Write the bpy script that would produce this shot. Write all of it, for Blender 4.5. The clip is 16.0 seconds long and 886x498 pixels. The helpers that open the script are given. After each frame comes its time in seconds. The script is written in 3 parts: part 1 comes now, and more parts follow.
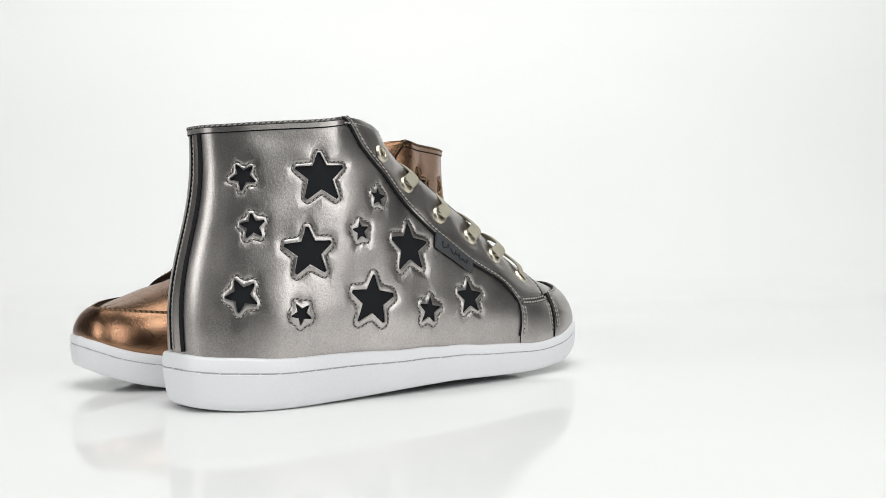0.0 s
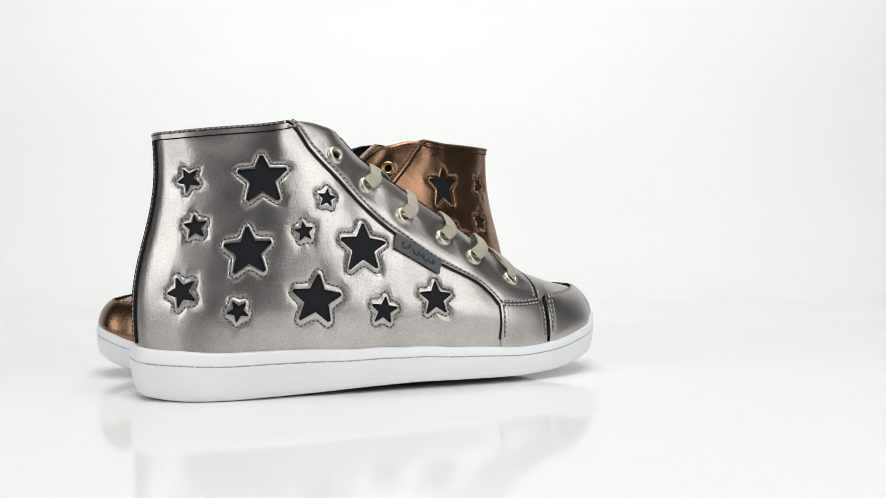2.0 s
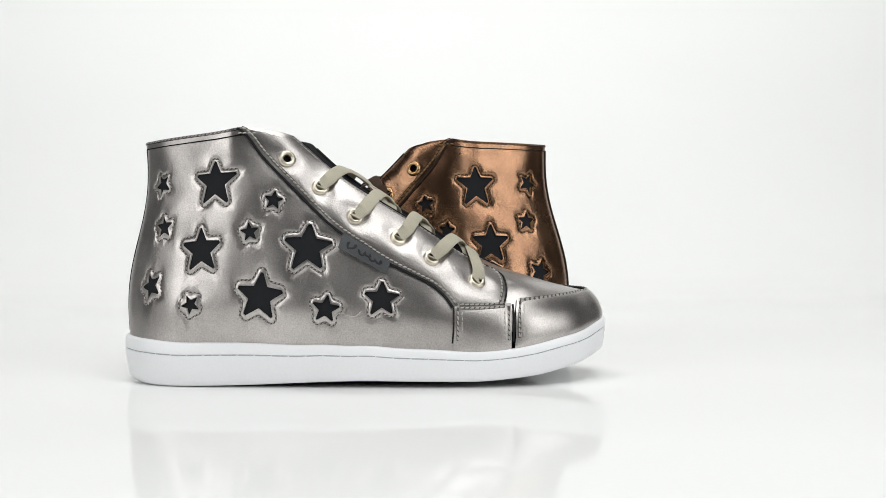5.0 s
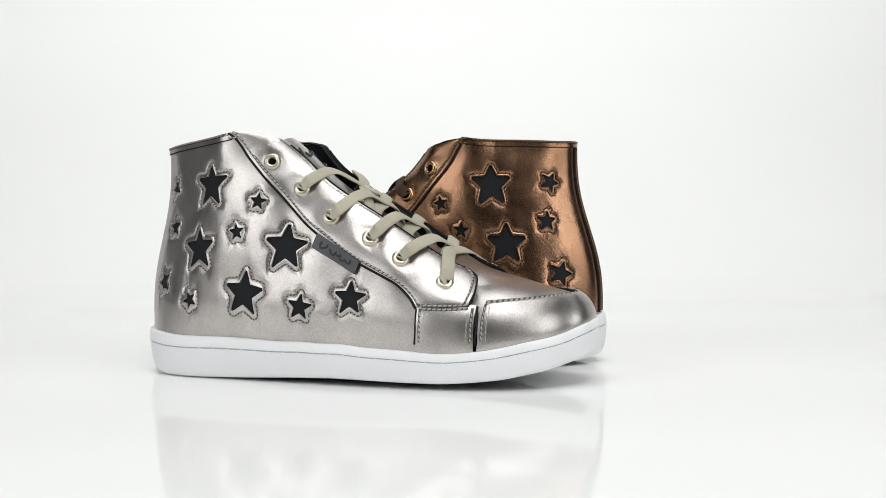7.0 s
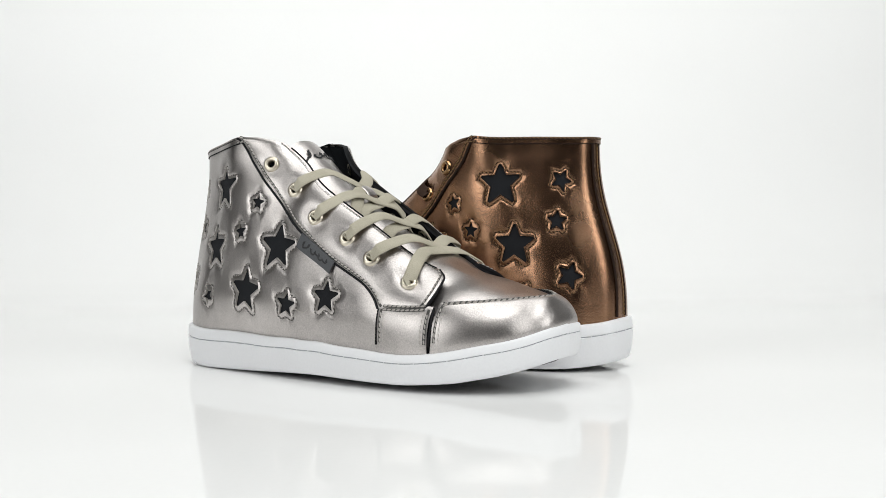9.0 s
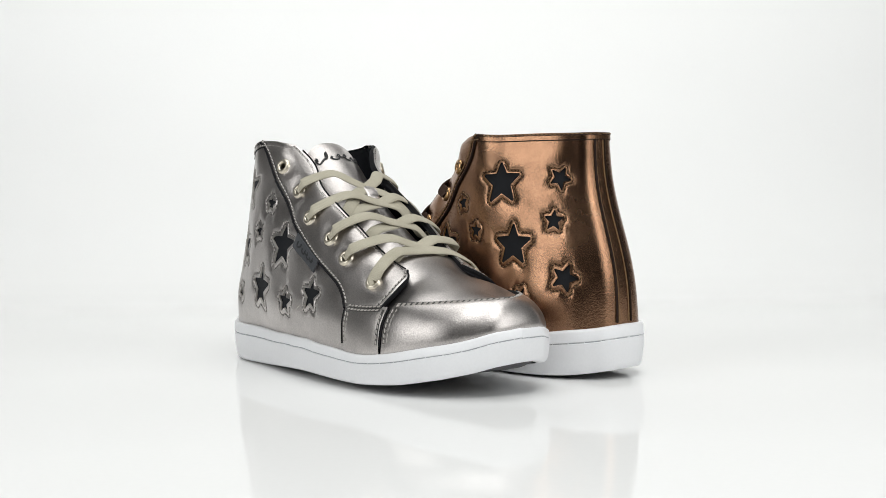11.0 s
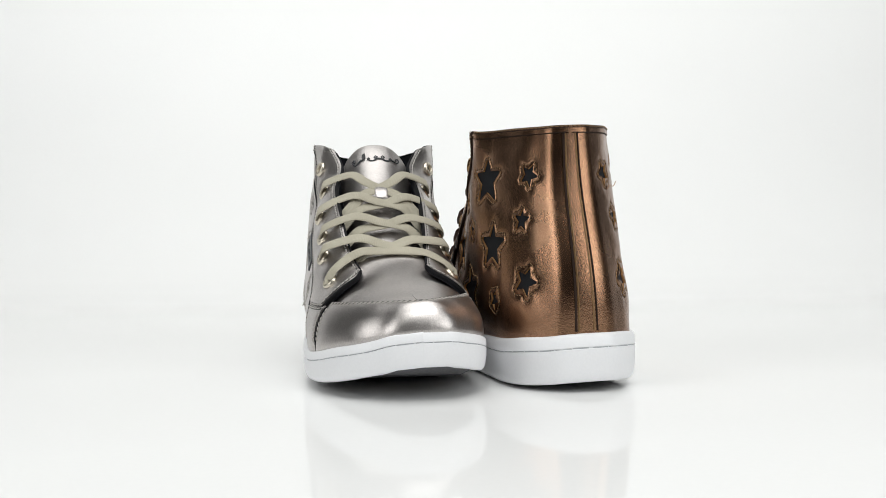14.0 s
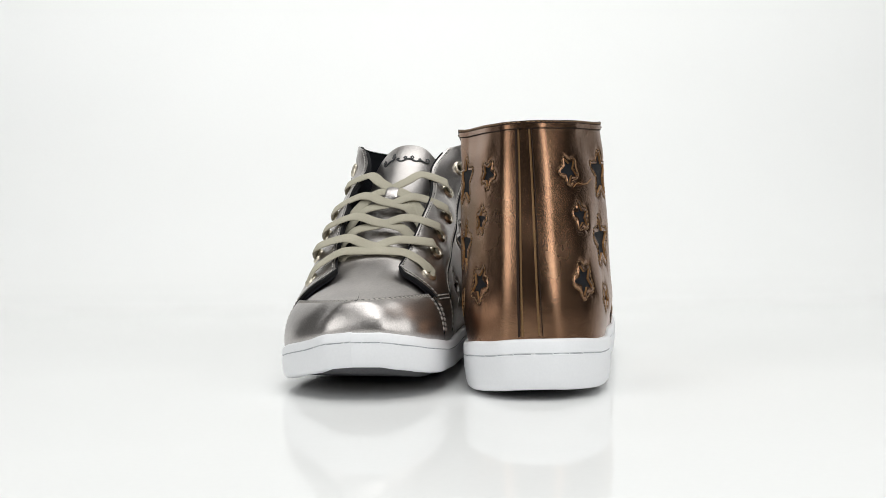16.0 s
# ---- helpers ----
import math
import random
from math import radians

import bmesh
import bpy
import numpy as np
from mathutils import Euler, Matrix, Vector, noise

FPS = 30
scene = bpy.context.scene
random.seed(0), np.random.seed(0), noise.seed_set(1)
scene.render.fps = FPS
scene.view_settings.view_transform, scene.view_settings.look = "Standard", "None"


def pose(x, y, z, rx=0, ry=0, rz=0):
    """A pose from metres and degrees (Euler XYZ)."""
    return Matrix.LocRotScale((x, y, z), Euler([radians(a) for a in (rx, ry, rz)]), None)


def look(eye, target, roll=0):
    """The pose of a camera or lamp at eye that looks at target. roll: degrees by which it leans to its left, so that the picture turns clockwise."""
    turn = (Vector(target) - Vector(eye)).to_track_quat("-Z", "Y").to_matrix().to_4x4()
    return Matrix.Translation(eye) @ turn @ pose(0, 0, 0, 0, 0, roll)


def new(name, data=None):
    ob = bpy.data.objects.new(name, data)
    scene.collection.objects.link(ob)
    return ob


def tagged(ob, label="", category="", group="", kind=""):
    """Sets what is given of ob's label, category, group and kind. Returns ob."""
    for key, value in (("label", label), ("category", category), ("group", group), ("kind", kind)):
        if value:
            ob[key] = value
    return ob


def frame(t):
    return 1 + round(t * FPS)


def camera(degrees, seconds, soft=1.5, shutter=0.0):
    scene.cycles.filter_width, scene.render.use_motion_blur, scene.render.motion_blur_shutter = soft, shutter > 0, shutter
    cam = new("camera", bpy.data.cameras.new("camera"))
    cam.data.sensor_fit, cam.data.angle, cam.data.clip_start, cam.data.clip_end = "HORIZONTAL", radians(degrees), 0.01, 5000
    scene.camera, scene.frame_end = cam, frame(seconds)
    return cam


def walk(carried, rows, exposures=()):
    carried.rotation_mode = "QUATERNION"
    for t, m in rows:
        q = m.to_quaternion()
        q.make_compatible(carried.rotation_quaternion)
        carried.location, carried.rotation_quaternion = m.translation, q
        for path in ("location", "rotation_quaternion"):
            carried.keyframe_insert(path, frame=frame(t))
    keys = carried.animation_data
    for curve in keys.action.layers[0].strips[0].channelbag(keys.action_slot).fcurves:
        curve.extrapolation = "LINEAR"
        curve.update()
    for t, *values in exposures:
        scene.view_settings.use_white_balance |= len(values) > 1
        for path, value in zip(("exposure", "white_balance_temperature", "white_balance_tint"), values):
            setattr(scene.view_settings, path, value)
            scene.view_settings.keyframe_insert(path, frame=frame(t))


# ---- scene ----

# ---------------------------------------------------------------- camera
EYE = Vector((0.0, -0.6717, 0.0936))
YAW, PITCH = radians(1.64), radians(-1.22)
AIM = EYE + Vector((math.sin(YAW) * math.cos(PITCH), math.cos(YAW) * math.cos(PITCH), math.sin(PITCH)))
cam = camera(45.93, 16.0, soft=0.55)
walk(cam, [(0.0, look(EYE, AIM, -0.57)), (16.0, look(EYE, AIM, -0.57))], exposures=[(0.0, 0.0), (16.0, 0.0)])

# ---------------------------------------------------------------- world and lamps
world = bpy.data.worlds.new("studio_air")
scene.world = world
world.use_nodes = True
world.node_tree.nodes["Background"].inputs[0].default_value = (1.0, 1.0, 1.0, 1)
world.node_tree.nodes["Background"].inputs[1].default_value = 0.3


def softbox(name, eye, target, sx, sy, watts, colour=(1, 1, 1)):
    data = bpy.data.lights.new(name, "AREA")
    data.shape, data.size, data.size_y, data.energy, data.color = "RECTANGLE", sx, sy, watts, colour
    ob = new(name, data)
    ob.matrix_world = look(eye, target)
    return ob


DAY = (0.985, 1.0, 0.988)
softbox("left_softbox", (-1.16, -0.86, 0.64), (0.0, 0.0, 0.12), 0.75, 0.95, 7.0, DAY)
softbox("right_softbox", (1.05, -0.95, 0.64), (0.0, 0.0, 0.12), 0.75, 0.95, 7.0, DAY)
softbox("front_softbox", (0.2, -0.80, 1.45), (0.0, 0.05, 0.05), 0.9, 0.55, 10.0, DAY)
# added overhead fill, keeps the sheet white and softens the leather
softbox("top_fill", (0.0, 0.10, 1.90), (0.0, 0.10, 0.0), 1.7, 1.0, 16.0, DAY)
# added unseen fill that whitens the sweep, turned away from the shoes
softbox("backdrop_fill", (0.05, 0.50, 1.0), (0.1, 1.3, 0.62), 2.8, 0.25, 5.8, DAY)


# ---------------------------------------------------------------- materials
def nodes_of(name):
    m = bpy.data.materials.new(name)
    m.use_nodes = True
    t = m.node_tree
    return m, t, t.nodes["Principled BSDF"]


def add(t, kind, **values):
    n = t.nodes.new(kind)
    for k, v in values.items():
        n.inputs[k].default_value = v
    return n


def grained(name, colour, dark, rough=0.4, metal=0.0, grain=900.0, bump=0.2, blotch=25.0, rough_var=0.08, spec=0.5, depth=0.0004, mottle=0.0):
    """A surface with a fine grain and a slow change of tone, in object space."""
    m, t, b = nodes_of(name)
    co = t.nodes.new("ShaderNodeTexCoord")
    fine = add(t, "ShaderNodeTexNoise", Scale=grain, Detail=3.0, Roughness=0.6)
    slow = add(t, "ShaderNodeTexNoise", Scale=blotch, Detail=4.0, Roughness=0.55)
    for n in (fine, slow):
        t.links.new(co.outputs["Object"], n.inputs["Vector"])
    both = add(t, "ShaderNodeMath", )
    both.operation = "MULTIPLY_ADD"
    t.links.new(fine.outputs["Fac"], both.inputs[0])
    both.inputs[1].default_value = 0.5
    half = add(t, "ShaderNodeMath")
    half.operation = "MULTIPLY"
    half.inputs[1].default_value = 0.5
    t.links.new(slow.outputs["Fac"], half.inputs[0])
    t.links.new(half.outputs[0], both.inputs[2])
    ramp = t.nodes.new("ShaderNodeValToRGB")
    ramp.color_ramp.elements[0].position, ramp.color_ramp.elements[1].position = 0.35, 0.65
    ramp.color_ramp.elements[0].color, ramp.color_ramp.elements[1].color = (*dark, 1), (*colour, 1)
    t.links.new(both.outputs[0], ramp.inputs["Fac"])
    t.links.new(ramp.outputs["Color"], b.inputs["Base Color"])
    rr = add(t, "ShaderNodeMapRange")
    rr.inputs["To Min"].default_value, rr.inputs["To Max"].default_value = rough - rough_var, rough + rough_var
    t.links.new(slow.outputs["Fac"], rr.inputs["Value"])
    t.links.new(rr.outputs[0], b.inputs["Roughness"])
    b.inputs["Metallic"].default_value = metal
    b.inputs["Specular IOR Level"].default_value = spec
    if bump:
        bp = add(t, "ShaderNodeBump", Strength=bump, Distance=depth)
        t.links.new(fine.outputs["Fac"], bp.inputs["Height"])
        t.links.new(bp.outputs["Normal"], b.inputs["Normal"])
        if mottle:
            mid = add(t, "ShaderNodeTexNoise", Scale=600.0, Detail=2.0, Roughness=0.55)
            t.links.new(co.outputs["Object"], mid.inputs["Vector"])
            bm2 = add(t, "ShaderNodeBump", Strength=mottle, Distance=0.0006)
            t.links.new(mid.outputs["Fac"], bm2.inputs["Height"])
            t.links.new(bm2.outputs["Normal"], bp.inputs["Normal"])
    return m


def woven(name, colour, dark):
    """Woven lace cloth: small diagonal ribs."""
    m = grained(name, colour, dark, 0.85, 0.0, 1500.0, 0.0, 60.0, 0.05, 0.2)
    t = m.node_tree
    b = t.nodes["Principled BSDF"]
    co = t.nodes.new("ShaderNodeTexCoord")
    wave = add(t, "ShaderNodeTexWave", Scale=560.0, Distortion=1.5, Detail=1.0)
    wave.bands_direction = "DIAGONAL"
    t.links.new(co.outputs["Object"], wave.inputs["Vector"])
    bp = add(t, "ShaderNodeBump", Strength=0.3, Distance=0.0003)
    t.links.new(wave.outputs["Fac"], bp.inputs["Height"])
    t.links.new(bp.outputs["Normal"], b.inputs["Normal"])
    return m


SILVER = grained("pewter_metallic_leather", (0.64, 0.60, 0.58), (0.375, 0.35, 0.338), 0.35, 1.0, 1250.0, 0.36, 30.0, 0.06, depth=0.00034, mottle=0.15)
BRONZE = grained("bronze_metallic_leather", (0.42, 0.240, 0.146), (0.195, 0.107, 0.063), 0.26, 1.0, 1250.0, 0.36, 30.0, 0.06, depth=0.00034, mottle=0.15)
EDGE = grained("black_cut_edge", (0.016, 0.016, 0.018), (0.009, 0.009, 0.010), 0.8, 0.0, 1500, 0.2, spec=0.2)
EDGE_B = grained("dark_brown_cut_edge", (0.035, 0.020, 0.014), (0.018, 0.010, 0.007), 0.8, 0.0, 1500, 0.2, spec=0.2)
RIM_S = grained("pale_raw_edge", (0.60, 0.57, 0.53), (0.44, 0.41, 0.38), 0.5, 0.3, 1500, 0.2)
RIM_B = grained("copper_raw_edge", (0.50, 0.27, 0.11), (0.30, 0.15, 0.06), 0.5, 0.4, 1500, 0.2)
LINING = grained("charcoal_lining_cloth", (0.0125, 0.0138, 0.0175), (0.008, 0.009, 0.0115), 0.68, 0.0, 2600.0, 0.4, 40.0, spec=0.22)
SOLE = grained("white_rubber", (0.88, 0.885, 0.905), (0.84, 0.845, 0.865), 0.42, 0.0, 700.0, 0.06, 18.0)
OUTSOLE = grained("grey_outsole_rubber", (0.10, 0.10, 0.105), (0.06, 0.06, 0.065), 0.7, 0.0, 600.0, 0.3)
THREAD_S = grained("taupe_thread", (0.52, 0.49, 0.46), (0.36, 0.335, 0.31), 0.6, 0.2, 1800, 0.3)
THREAD_B = grained("copper_thread", (0.32, 0.185, 0.08), (0.17, 0.095, 0.04), 0.5, 0.3, 1800, 0.3)
# painted shade of the stitch grooves and needle holes, one tone per shoe
SEAM_SHADE_S = grained("taupe_groove_shade", (0.11, 0.105, 0.10), (0.06, 0.057, 0.055), 0.7, 0.0, 1500, 0.2, spec=0.2)
SEAM_SHADE_B = grained("brown_groove_shade", (0.06, 0.034, 0.02), (0.03, 0.017, 0.01), 0.7, 0.0, 1500, 0.2, spec=0.2)
GROOVE = grained("grey_sole_thread", (0.52, 0.53, 0.56), (0.38, 0.39, 0.42), 0.7)
LACE_S = woven("khaki_lace_cloth", (0.52, 0.485, 0.39), (0.40, 0.37, 0.29))
LACE_B = woven("dark_brown_lace_cloth", (0.075, 0.045, 0.032), (0.045, 0.027, 0.020))
EYE_S = grained("champagne_eyelet_metal", (0.76, 0.70, 0.58), (0.62, 0.56, 0.46), 0.36, 1.0, 500, 0.0)
EYE_B = grained("brass_eyelet_metal", (0.52, 0.33, 0.17), (0.38, 0.23, 0.11), 0.25, 1.0, 500, 0.0)
TAG_S = grained("grey_rubber_tag", (0.075, 0.079, 0.086), (0.05, 0.053, 0.058), 0.45, 0.0, 900, 0.1)
TAG_B = grained("brown_rubber_tag", (0.06, 0.04, 0.03), (0.04, 0.026, 0.02), 0.45, 0.0, 900, 0.1)
PRINT = grained("black_print", (0.018, 0.018, 0.02), (0.010, 0.010, 0.012), 0.5)
ACRYLIC = grained("white_gloss_acrylic", (0.89, 0.89, 0.885), (0.875, 0.875, 0.87), 0.07, 0.0, 300.0, 0.0, 3.0, 0.02, 0.5)
ACRYLIC.node_tree.nodes["Principled BSDF"].inputs["IOR"].default_value = 1.13
PLASTER = grained("dark_studio_wall", (0.07, 0.07, 0.07), (0.055, 0.055, 0.055), 0.9, 0.0, 90.0, 0.1, 2.0, 0.03, 0.2)


# ---------------------------------------------------------------- mesh helpers
def mesh_of(name, verts, faces, mats, slots=None, smooth=True):
    me = bpy.data.meshes.new(name)
    me.from_pydata([tuple(v) for v in verts], [], [tuple(f) for f in faces])
    for m in mats:
        me.materials.append(m)
    me.polygons.foreach_set("use_smooth", [smooth] * len(me.polygons))
    if slots is not None:
        me.polygons.foreach_set("material_index", slots)
    me.update()
    return me


def part(name, me, parent, label=""):
    ob = new(name, me)
    ob.parent = parent
    return tagged(ob, label) if label else ob


def tidy(me, weld=0.0, sharp=40):
    bm = bmesh.new()
    bm.from_mesh(me)
    if weld:
        bmesh.ops.remove_doubles(bm, verts=bm.verts, dist=weld)
    for e in bm.edges:
        e.smooth = not (len(e.link_faces) == 2 and e.calc_face_angle(0) > radians(sharp))
    bm.to_mesh(me)
    bm.free()
    return me


# ---------------------------------------------------------------- studio
def studio():
    v = [(-2.15, -0.47, 0), (2.15, -0.47, 0), (2.15, 0.45, 0), (-2.15, 0.45, 0)]
    v += [(x, y, -0.02) for x, y, _ in v]
    f = [(0, 1, 2, 3), (7, 6, 5, 4), (0, 4, 5, 1), (1, 5, 6, 2), (2, 6, 7, 3), (3, 7, 4, 0)]
    tagged(new("floor", mesh_of("floor", v, f, [ACRYLIC], smooth=False)),
           "glossy white acrylic sheet under the shoes", "floor", kind="structure")
    steps = 56
    prof = [(0.45, 0.0)]
    for k in range(steps):
        u = (k + 0.5) / steps
        slope = math.pi / 2 * u * u * (3 - 2 * u)
        prof.append((prof[-1][0] + 1.25 / steps * math.cos(slope), prof[-1][1] + 1.25 / steps * math.sin(slope)))
    prof.append((prof[-1][0], 1.35))
    back = [(y + 0.004, z - 0.002) for y, z in prof]
    v, f = [], []
    for y, z in prof:
        v += [(-2.15, y, z), (2.15, y, z)]
    for y, z in back:
        v += [(-2.15, y + 0.01, z), (2.15, y + 0.01, z)]
    n = len(prof)
    for i in range(n - 1):
        a, b = 2 * i, 2 * (n + i)
        f += [(a, a + 1, a + 3, a + 2), (b + 2, b + 3, b + 1, b)]
    tagged(new("backdrop", mesh_of("backdrop", v, f, [ACRYLIC])),
           "seamless white sweep behind the shoes", "backdrop", kind="structure")

    v = [(-2.25, -2.25, -0.75), (2.25, -2.25, -0.75), (2.25, 1.65, -0.75), (-2.25, 1.65, -0.75)]
    tagged(new("ground", mesh_of("ground", v, [(0, 1, 2, 3)], [PLASTER], smooth=False)), "dark grey studio floor below the sheet", "floor", kind="structure")

    def slab(name, lo, hi, label, cat):
        (a, b, c), (d, e, g) = lo, hi
        v = [(a, b, c), (d, b, c), (d, e, c), (a, e, c), (a, b, g), (d, b, g), (d, e, g), (a, e, g)]
        f = [(3, 2, 1, 0), (4, 5, 6, 7), (0, 1, 5, 4), (1, 2, 6, 5), (2, 3, 7, 6), (3, 0, 4, 7)]
        tagged(new(name, mesh_of(name, v, f, [PLASTER], smooth=False)), label, cat, kind="structure")
    slab("wall_south", (-2.3, -2.3, -0.75), (2.3, -2.2, 2.5), "plain dark studio wall", "wall")
    slab("wall_north", (-2.3, 1.6, -0.75), (2.3, 1.7, 2.5), "plain dark studio wall", "wall")
    slab("wall_west", (-2.3, -2.2, -0.75), (-2.2, 1.6, 2.5), "plain dark studio wall", "wall")
    slab("wall_east", (2.2, -2.2, -0.75), (2.3, 1.6, 2.5), "plain dark studio wall", "wall")
    slab("ceiling", (-2.3, -2.3, 2.5), (2.3, 1.7, 2.6), "plain dark studio ceiling", "ceiling")


studio()

# ---------------------------------------------------------------- the last: one surface on which every panel lies (mm)
# stations from the heel's back along the side to the toe's tip
XB = [-145, -133, -105, -72, -44, -14, 12, 45, 75, 100, 118.5, 137, 148.5]
WB = [0, 26.8, 39.8, 42, 44, 46, 47, 48.5, 49, 47, 41, 28, 0]
ZB = [30, 28.6, 27.2, 26.8, 26.2, 25.7, 25.2, 24.3, 24.0, 26.4, 29.4, 33.5, 37.8]
XT = [-133.5, -122, -97, -72, -44, -14, 12, 45, 75, 100, 117, 127, 134]
WT = [0, 19.2, 31.4, 41.4, 33, 0, 0, 0, 0, 0, 0, 0, 0]
ZT = [149, 149.6, 151.6, 153.9, 155.2, 138.2, 121.8, 97, 75.5, 65.5, 60, 57.2, 55.6]
PW = [1, 1, 1, 1, 1.5, 2.6, 2.6, 2.5, 2.4, 2.4, 2.3, 2.0, 1.85]
BULGE = [0, 0.0, 1.9, 4.5, 6.0, 3.0, 0.8, 0.0, 0.5, 0.5, 0.5, 0, 0]
END = 12
FLOOR = 1.5   # the sole's rounded edge stands this much lower than the station table says
TWIST = 2.6
TOE_IN = [11.0]   # how far the toe turns to the inner side (mm)
FLARE = [0.0, 0.0]   # how far the outer and the inner collar lean out (mm)
SPLAY = [0.0]   # how far the front end of the outer collar hangs open (mm)


def cubic(ys, t):
    """A natural cubic spline through evenly spaced values."""
    ys = np.asarray(ys, float)
    n = len(ys)
    A = np.diag(np.full(n, 4.0)) + np.diag(np.ones(n - 1), 1) + np.diag(np.ones(n - 1), -1)
    r = np.zeros(n)
    r[1:-1] = 6 * (ys[2:] - 2 * ys[1:-1] + ys[:-2])
    A[0, :2], A[-1, -2:] = (1, 0), (0, 1)
    m = np.linalg.solve(A, r)
    i = np.clip(np.asarray(t).astype(int), 0, n - 2)
    u = t - i
    return ((1 - u) * ys[i] + u * ys[i + 1] + ((1 - u) ** 3 - (1 - u)) * m[i] / 6 + (u ** 3 - u) * m[i + 1] / 6)


def spline(ys, t):
    """Smooth curve through evenly spaced values, with no overshoot."""
    ys = np.asarray(ys, float)
    d = np.diff(ys)
    m = np.zeros(len(ys))
    same = d[:-1] * d[1:] > 0
    m[1:-1][same] = (2 * d[:-1] * d[1:] / np.where(same, d[:-1] + d[1:], 1))[same]
    m[0], m[-1] = d[0], d[-1]
    i = np.clip(t.astype(int), 0, len(ys) - 2)
    u = t - i
    return ((2 * u**3 - 3 * u**2 + 1) * ys[i] + (u**3 - 2 * u**2 + u) * m[i]
            + (-2 * u**3 + 3 * u**2) * ys[i + 1] + (u**3 - u**2) * m[i + 1])


def round_w(ys, t):
    """Half widths: round at the heel and the toe, smooth between."""
    ext = np.concatenate([[-ys[1]], ys, [-ys[-2]]])
    w = cubic(ext, np.asarray(t) + 1)
    lo, hi = np.clip(t, 0, 1), np.clip(END - t, 0, 1)
    w = np.where(t < 1, ys[1] * np.sqrt(np.clip(2 * lo - lo * lo, 0, 1)) * (1 - lo) + w * lo, w)
    return np.where(t > END - 1, ys[END - 1] * np.sqrt(np.clip(2 * hi - hi * hi, 0, 1)) * (1 - hi) + w * hi, w)


# arc length along the side at its base
_t = np.linspace(0, END, 600)
_l = np.concatenate([[0], np.cumsum(np.hypot(np.diff(cubic(XB, _t)), np.diff(round_w(WB, _t))))])
LEN, HGT = _l[-1], 120.0


def z_rise(zb, zt, up):
    """Millimetres above the sole's edge."""
    return (zt - zb) * up


def last(a, b, side):
    """Points of the upper (mm) at a mm along the side and b of HGT up it; side -1: outer side, +1: inner side."""
    t = np.interp(a, _l, _t)
    phi = np.clip(b / HGT, 0, 1) * math.pi / 2
    p = np.clip(cubic(PW, t), 1, 3)
    up = np.sin(phi) ** 0.9
    out = np.clip(1 - up ** p, 0, 1) ** (1 / p)
    xb, xt, zb, zt = cubic(XB, t), cubic(XT, t), cubic(ZB, t), cubic(ZT, t)
    wb, wt = round_w(WB, t), np.where(t < 3, round_w(WT, t), np.maximum(spline(WT, t), 0))
    k = np.clip(1 - t / 3, 0, 1)
    x = xt + (xb - xt) * out - 3.2 * np.sin(2 * math.pi * up) * k
    w = wt + (wb - wt) * out + np.maximum(cubic(BULGE, t), 0) * np.sin(math.pi * up ** 0.75) * np.clip(t, 0, 1) ** 0.5
    w = w + 2.2 * np.exp(-((z_rise(zb, zt, up) - 21) / 13) ** 2) * np.interp(t, [1, 2, 7, 9], [0, 1, 1, 0])
    z = zb + (zt - zb) * up - FLOOR
    if side > 0:
        w = w * (1 - 0.07 * np.exp(-((x + 10) / 45) ** 2) - 0.05 * np.exp(-((x - 85) / 40) ** 2))
    shift = TOE_IN[0] * np.clip((x - 20) / 120, 0, 1) ** 2
    pucker = (0.36 * np.sin(a / 7.5 + 1.9 * np.sin(b / 12.0 + side)) * np.sin(b / 9.0 + 0.9 + 1.3 * np.sin(a / 17.0))
              + 0.38 * np.sin(a / 14.0 - b / 11.0 + 2.0 * side)) * np.clip(b / 35, 0, 1) * np.clip((HGT - b) / 40, 0, 1) ** 2 * np.clip((9 - t) / 2, 0.15, 1) * np.clip(t - 0.4, 0, 1)
    if FLARE[side > 0]:
        w = w + FLARE[side > 0] * up ** 1.5 * np.clip(t - 0.5, 0, 1) * np.clip(5 - t, 0, 1)
    if side < 0:
        w = w + SPLAY[0] * up ** 3 * np.interp(t, [2.5, 3.3, 4.2, 6.0], [0, 1, 1, 0])
    z = z + TWIST * (shift + side * w) / 50 * np.clip((x - 5) / 70, 0, 1)
    return np.stack([x, shift + side * (w + pucker), z], -1)


def normals(a, b, side):
    e = 0.4
    a0, a1 = np.clip(a - e, 0, LEN), np.clip(a + e, 0, LEN)
    b0, b1 = np.clip(b - e, 0, HGT), np.clip(b + e, 0, HGT)
    n = np.cross(last(a1, b, side) - last(a0, b, side), last(a, b1, side) - last(a, b0, side))
    n = n * (-side)
    size = np.linalg.norm(n, axis=-1, keepdims=True)
    n = np.where(size > 1e-9, n / np.maximum(size, 1e-9), np.array([0, side, 0.0]))
    return n


_ga, _gb = np.meshgrid(np.linspace(0, LEN, 420), np.linspace(0, HGT, 180), indexing="ij")
_gp = last(_ga, _gb, -1)


def on(x, z):
    """The place (a, b) on the side that shows at x, z seen from the side."""
    d = (_gp[..., 0] - x) ** 2 + (_gp[..., 2] - z + FLOOR) ** 2
    i = np.unravel_index(np.argmin(d + 1e3 * (_ga < 14)), d.shape)
    return (_ga[i], _gb[i])


def on_back(y, z):
    """The place on the heel's curve at half width y and height z."""
    d = (_gp[..., 1] + y) ** 2 + (_gp[..., 2] - z + FLOOR) ** 2 + 1e4 * (_ga > 40)
    i = np.unravel_index(np.argmin(d), d.shape)
    return (_ga[i], _gb[i])


